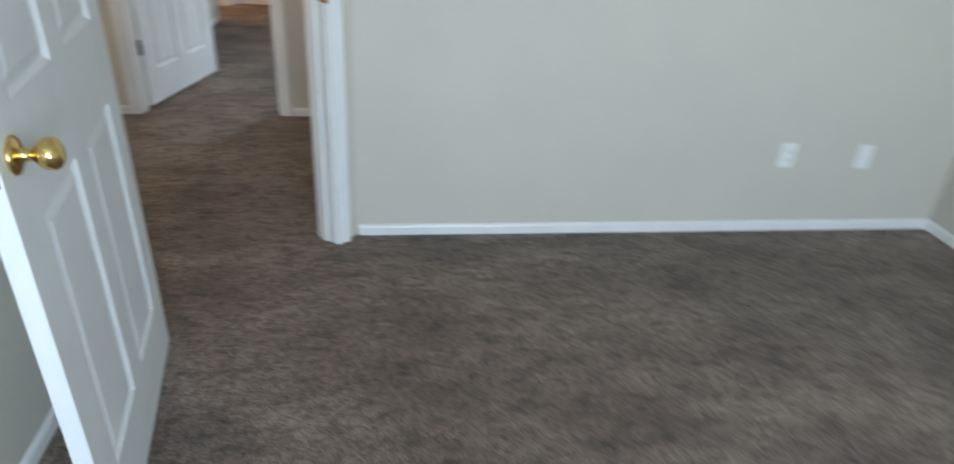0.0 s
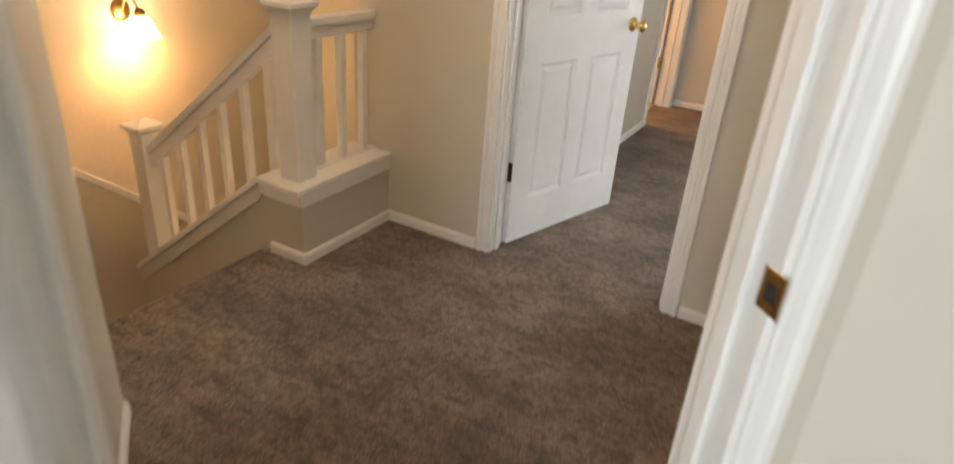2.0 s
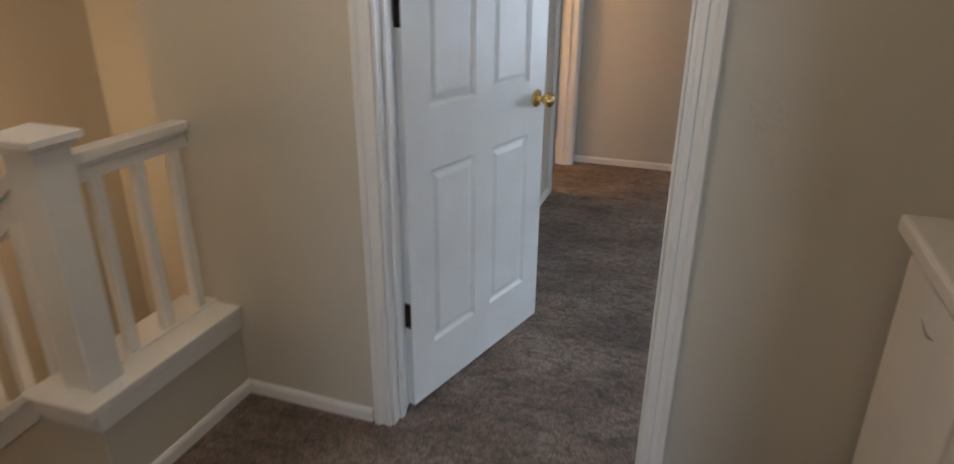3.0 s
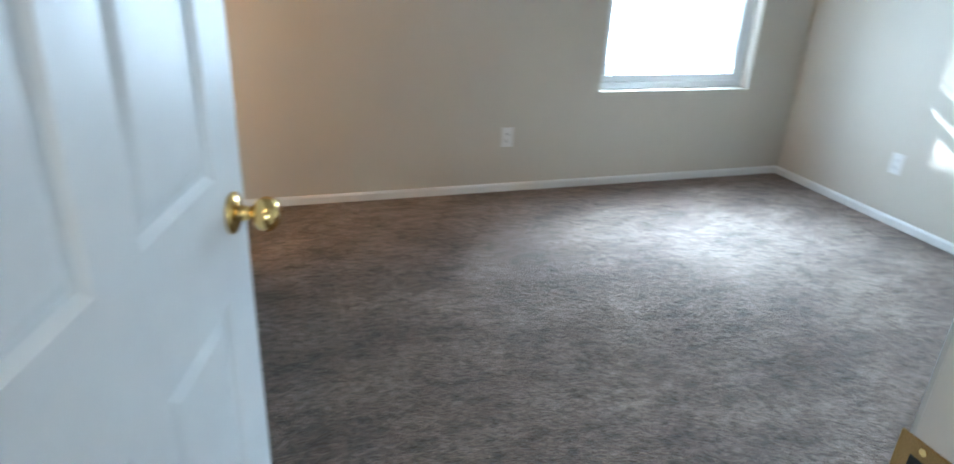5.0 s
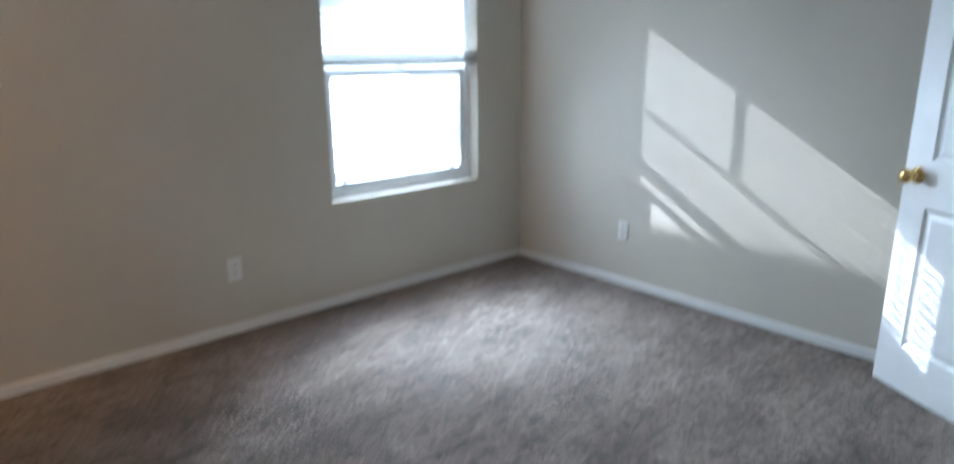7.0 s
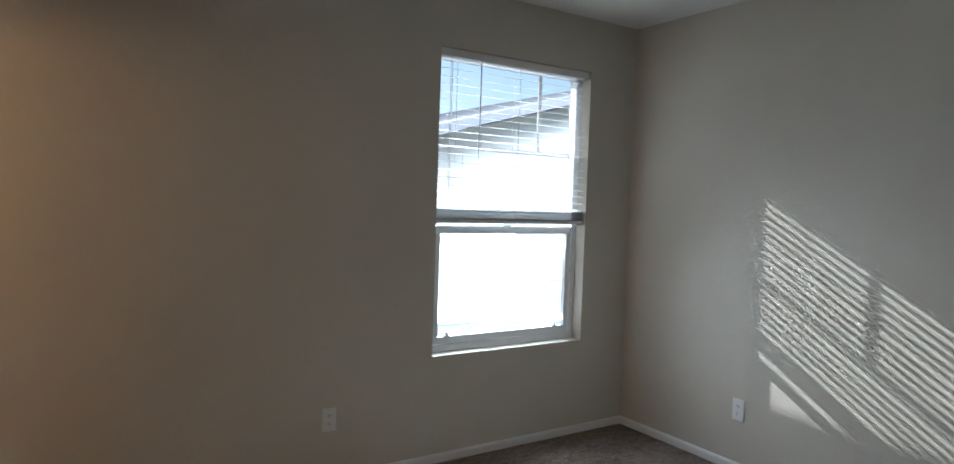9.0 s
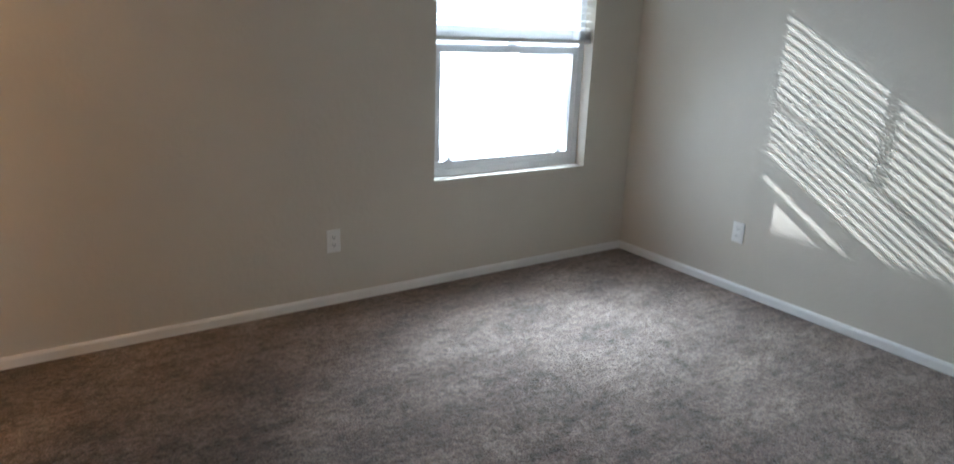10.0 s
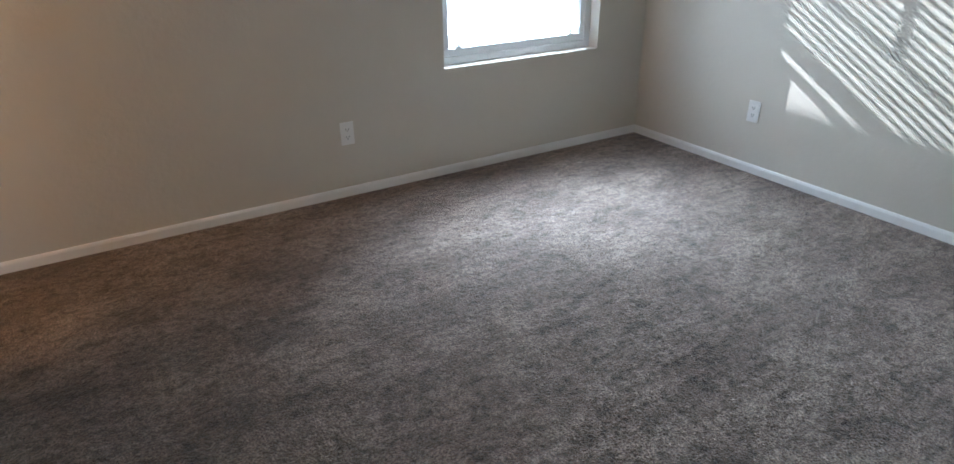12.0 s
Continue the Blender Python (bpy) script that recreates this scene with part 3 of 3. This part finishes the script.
# stairs
st = base("staircase", pose(0, 0, 0), "carpeted staircase turning on a lower landing", "stairs", kind="structure")
RISE, RUN = 0.19, 0.244
for i in range(1, 5):
    x = -1.65 - RUN * (i - 1)
    part("stair_step", block(x - RUN - 0.01, x + 0.0, 2.407, 3.366, -RISE * i - 0.16, -RISE * i, 0.014, 3), M_CARPET, st)
part("stair_landing", block(-3.098, -1.65 - RUN * 4 + 0.02, 2.407, 3.35, -RISE * 5 - 0.2, -RISE * 5, 0.012), M_CARPET, st)
for i in range(1, 9):
    y = 3.35 + 0.235 * (i - 1)
    part("stair_step", block(-3.098, -2.20, y - 0.01, y + 0.235, -RISE * (5 + i) - 0.16, -RISE * (5 + i), 0.014, 3), M_CARPET, st)
part("landing_nosing", block(-1.69, -1.64, 2.407, 3.366, -0.19, -0.001, 0.018, 4), M_CARPET, st)

hr = base("wall_handrail", pose(-3.06, 3.9, -0.42), "white wooden handrail fixed to the stairwell wall", "handrail")
bpy.context.view_layer.update()
ob = part("rail", prism([(2.9, 0.40), (5.2, -1.46), (5.2, -1.52), (2.9, 0.34)], "x", -3.06, -3.02, 0.008), M_TRIM, hr)
ob.matrix_parent_inverse = hr.matrix_world.inverted()
for y in (3.3, 4.5):
    z = 0.34 - 0.8 * (y - 2.9)
    bm = block(-3.10, -3.04, y - 0.012, y + 0.012, z - 0.05, z - 0.03, 0.004)
    box_into(bm, -3.046, -3.034, y - 0.008, y + 0.008, z - 0.05, z + 0.005)
    ob = part("bracket", bm, M_BRASS, hr, "brass handrail bracket")
    ob.matrix_parent_inverse = hr.matrix_world.inverted()


# ---- sconce ----
def sconce(m):
    s = base("wall_sconce", m, "lit wall sconce with a frosted bell shade and dark bracket", "wall lamp")
    bm = lathe([(0.0, 0), (0.055, 0), (0.055, 0.006), (0.045, 0.014), (0.02, 0.02), (0.0, 0.022)], 28)
    bmesh.ops.rotate(bm, verts=bm.verts, matrix=Matrix.Rotation(math.pi / 2, 3, "Y"))
    part("backplate", bm, M_OLD, s, smooth=True)
    cu = bpy.data.curves.new("arm", "CURVE")
    cu.dimensions, cu.bevel_depth, cu.bevel_resolution = "3D", 0.006, 3
    sp = cu.splines.new("BEZIER")
    sp.bezier_points.add(2)
    for p, co in zip(sp.bezier_points, ((0.015, 0, 0), (0.09, 0, 0.09), (0.16, 0, 0.02))):
        p.co = co
        p.handle_left_type = p.handle_right_type = "AUTO"
    tmp = bpy.data.objects.new("arm", cu)
    me = bpy.data.meshes.new_from_object(tmp)
    me.materials.append(M_OLD)
    arm = new("arm", me)
    arm.parent = s
    bpy.data.objects.remove(tmp)
    bm = lathe([(0.0, 0.03), (0.014, 0.03), (0.026, 0.01), (0.026, -0.012), (0.0, -0.012)], 20)
    bmesh.ops.translate(bm, verts=bm.verts, vec=(0.16, 0, 0.0))
    part("socket", bm, M_OLD, s, smooth=True)
    bm = lathe([(0.026, -0.01), (0.045, -0.022), (0.060, -0.05), (0.070, -0.085), (0.088, -0.115), (0.085, -0.116), (0.067, -0.086), (0.057, -0.051), (0.042, -0.024), (0.024, -0.012)], 32)
    bmesh.ops.translate(bm, verts=bm.verts, vec=(0.16, 0, 0.0))
    sh = part("shade", bm, M_GLOBE, s, "glowing frosted glass shade", smooth=True)
    sh.visible_shadow = False
    return s


sconce(pose(-3.1, 3.79, 0.775))


# ---- built-in cabinet ----
def cabinet():
    c = base("linen_cabinet", pose(0, 0, 0), "white painted built-in cabinet with slab doors and a worktop", "cabinet")
    part("body", block(0.452, 0.98, 2.60, W2 - 0.004, 0.0, 0.875), M_CAB, c)
    for y0, y1 in ((2.62, 3.04), (3.052, 3.472), (3.484, 3.915)):
        d = part("cabinet_door", block(0.432, 0.451, y0, y1, 0.13, 0.835, 0.004), M_CAB, c)
        p = [(-0.045, 0.0), (-0.02, 0.012), (0.0, 0.016), (0.02, 0.012), (0.045, 0.0), (0.02, 0.006), (0.0, 0.009), (-0.02, 0.006)]
        yc = (y0 + y1) / 2
        # raised grey strip; the groove's shade is put into its colour
        part("finger_pull", prism([(yc + u, 0.765 - v) for u, v in p], "x", 0.4305, 0.434), M_GROOVE_SHADE, d)
    part("plinth", block(0.445, 0.453, 2.61, W2 - 0.006, 0.0, 0.085, 0.002), M_TRIM, c)
    return c


cabinet()
tagged(mesh_object("worktop", block(0.398, 0.995, 2.60, W2 - 0.002, 0.878, 0.922, 0.012, 3), M_CAB), "white laminate worktop with rounded edge on the built-in cabinet", "worktop")

# ---- bathroom lamp ----
lamp = base("bathroom_lamp", pose(-1.75, 6.45, CEILING), "warm glowing ceiling lamp", "ceiling lamp")
part("rose", lathe([(0, 0), (0.08, 0), (0.08, -0.02), (0.015, -0.03), (0.012, -0.33), (0, -0.33)], 24), M_OLD, lamp)
gl = part("globe", lathe([(0.001, -0.33), (0.05, -0.34), (0.085, -0.39), (0.095, -0.45), (0.08, -0.52), (0.04, -0.555), (0.001, -0.56)], 28), M_GLOBE, lamp, smooth=True)
gl.visible_shadow = False


# ---- outside ----
tagged(mesh_object("ground", block(-400, 400, -400, 600, -3.2, -3.0), M_GROUND), "dry ground outside the house", "ground", kind="structure")
house = base("neighbouring_house", pose(0, 0, 0), "pale siding house with a grey pitched roof outside the window", "house")
part("wall", block(2.2, 14.0, 12.1, 20, -3.0, 1.75), M_SIDING, house)
part("gable", prism([(2.2, 1.75), (9.0, 3.62), (14.0, 2.2), (14.0, 1.75)], "y", 12.1, 12.2), M_SIDING, house)
for r in range(22):
    z = -2.6 + r * 0.28
    low = max(2.2, 3.74 + (z + 0.28 - 2.15) / 0.28)
    x = 2.2 - (r * 0.87) % 1.9
    while x < 9:
        a, b = max(x, low), min(x + 2.9, 9.0)
        if b - a > 0.1:
            part("siding_board", prism([(12.1, z), (12.088, z), (12.094, z + 0.277), (12.1, z + 0.277)], "x", a + 0.004, b - 0.004), M_SIDING, house)
        x += 2.9
part("roof", prism([(1.4, 1.69), (9.0, 3.81), (14.6, 2.2), (14.6, 2.07), (9.0, 3.68), (1.4, 1.56)], "y", 11.5, 20.5), M_ROOF, house)

# unseen block added so the sun patch stops above the floor
blocker = base("sun_blocker", pose(0, 0, 0), "unseen siding block added to cut off the low sunlight", "house")
part("wall", block(-7, -0.43, 13.0, 24, -3.0, 4.95), M_SIDING, blocker)
part("roof", prism([(-0.43, 5.10), (-7.2, 4.0), (-7.2, 3.85), (-0.43, 4.95)], "y", 12.9, 24.1), M_ROOF, blocker)
# eave out of view, added to shade the sun patch's upper end
tagged(mesh_object("unseen_eave", block(-3.4, 3.2, 7.356, 7.80, 2.40, 2.575), M_TRIM), "unseen white eave added to cut the top of the sun patch", "eave", kind="structure")

# unseen fixture made up to hold the landing's fill light
cl = base("added_landing_lamp", pose(-0.95, 3.0, CEILING), "unseen round ceiling lamp with frosted bowl, added to brighten the landing", "ceiling lamp")
part("rim", lathe([(0, 0), (0.16, 0), (0.165, -0.015), (0.15, -0.03), (0, -0.03)], 32), M_OLD, cl)
bowl = part("bowl", lathe([(0.148, -0.03), (0.14, -0.07), (0.11, -0.10), (0.06, -0.118), (0.001, -0.122)], 32), M_GLOBE, cl, "frosted glass bowl", smooth=True)
bowl.visible_shadow = False
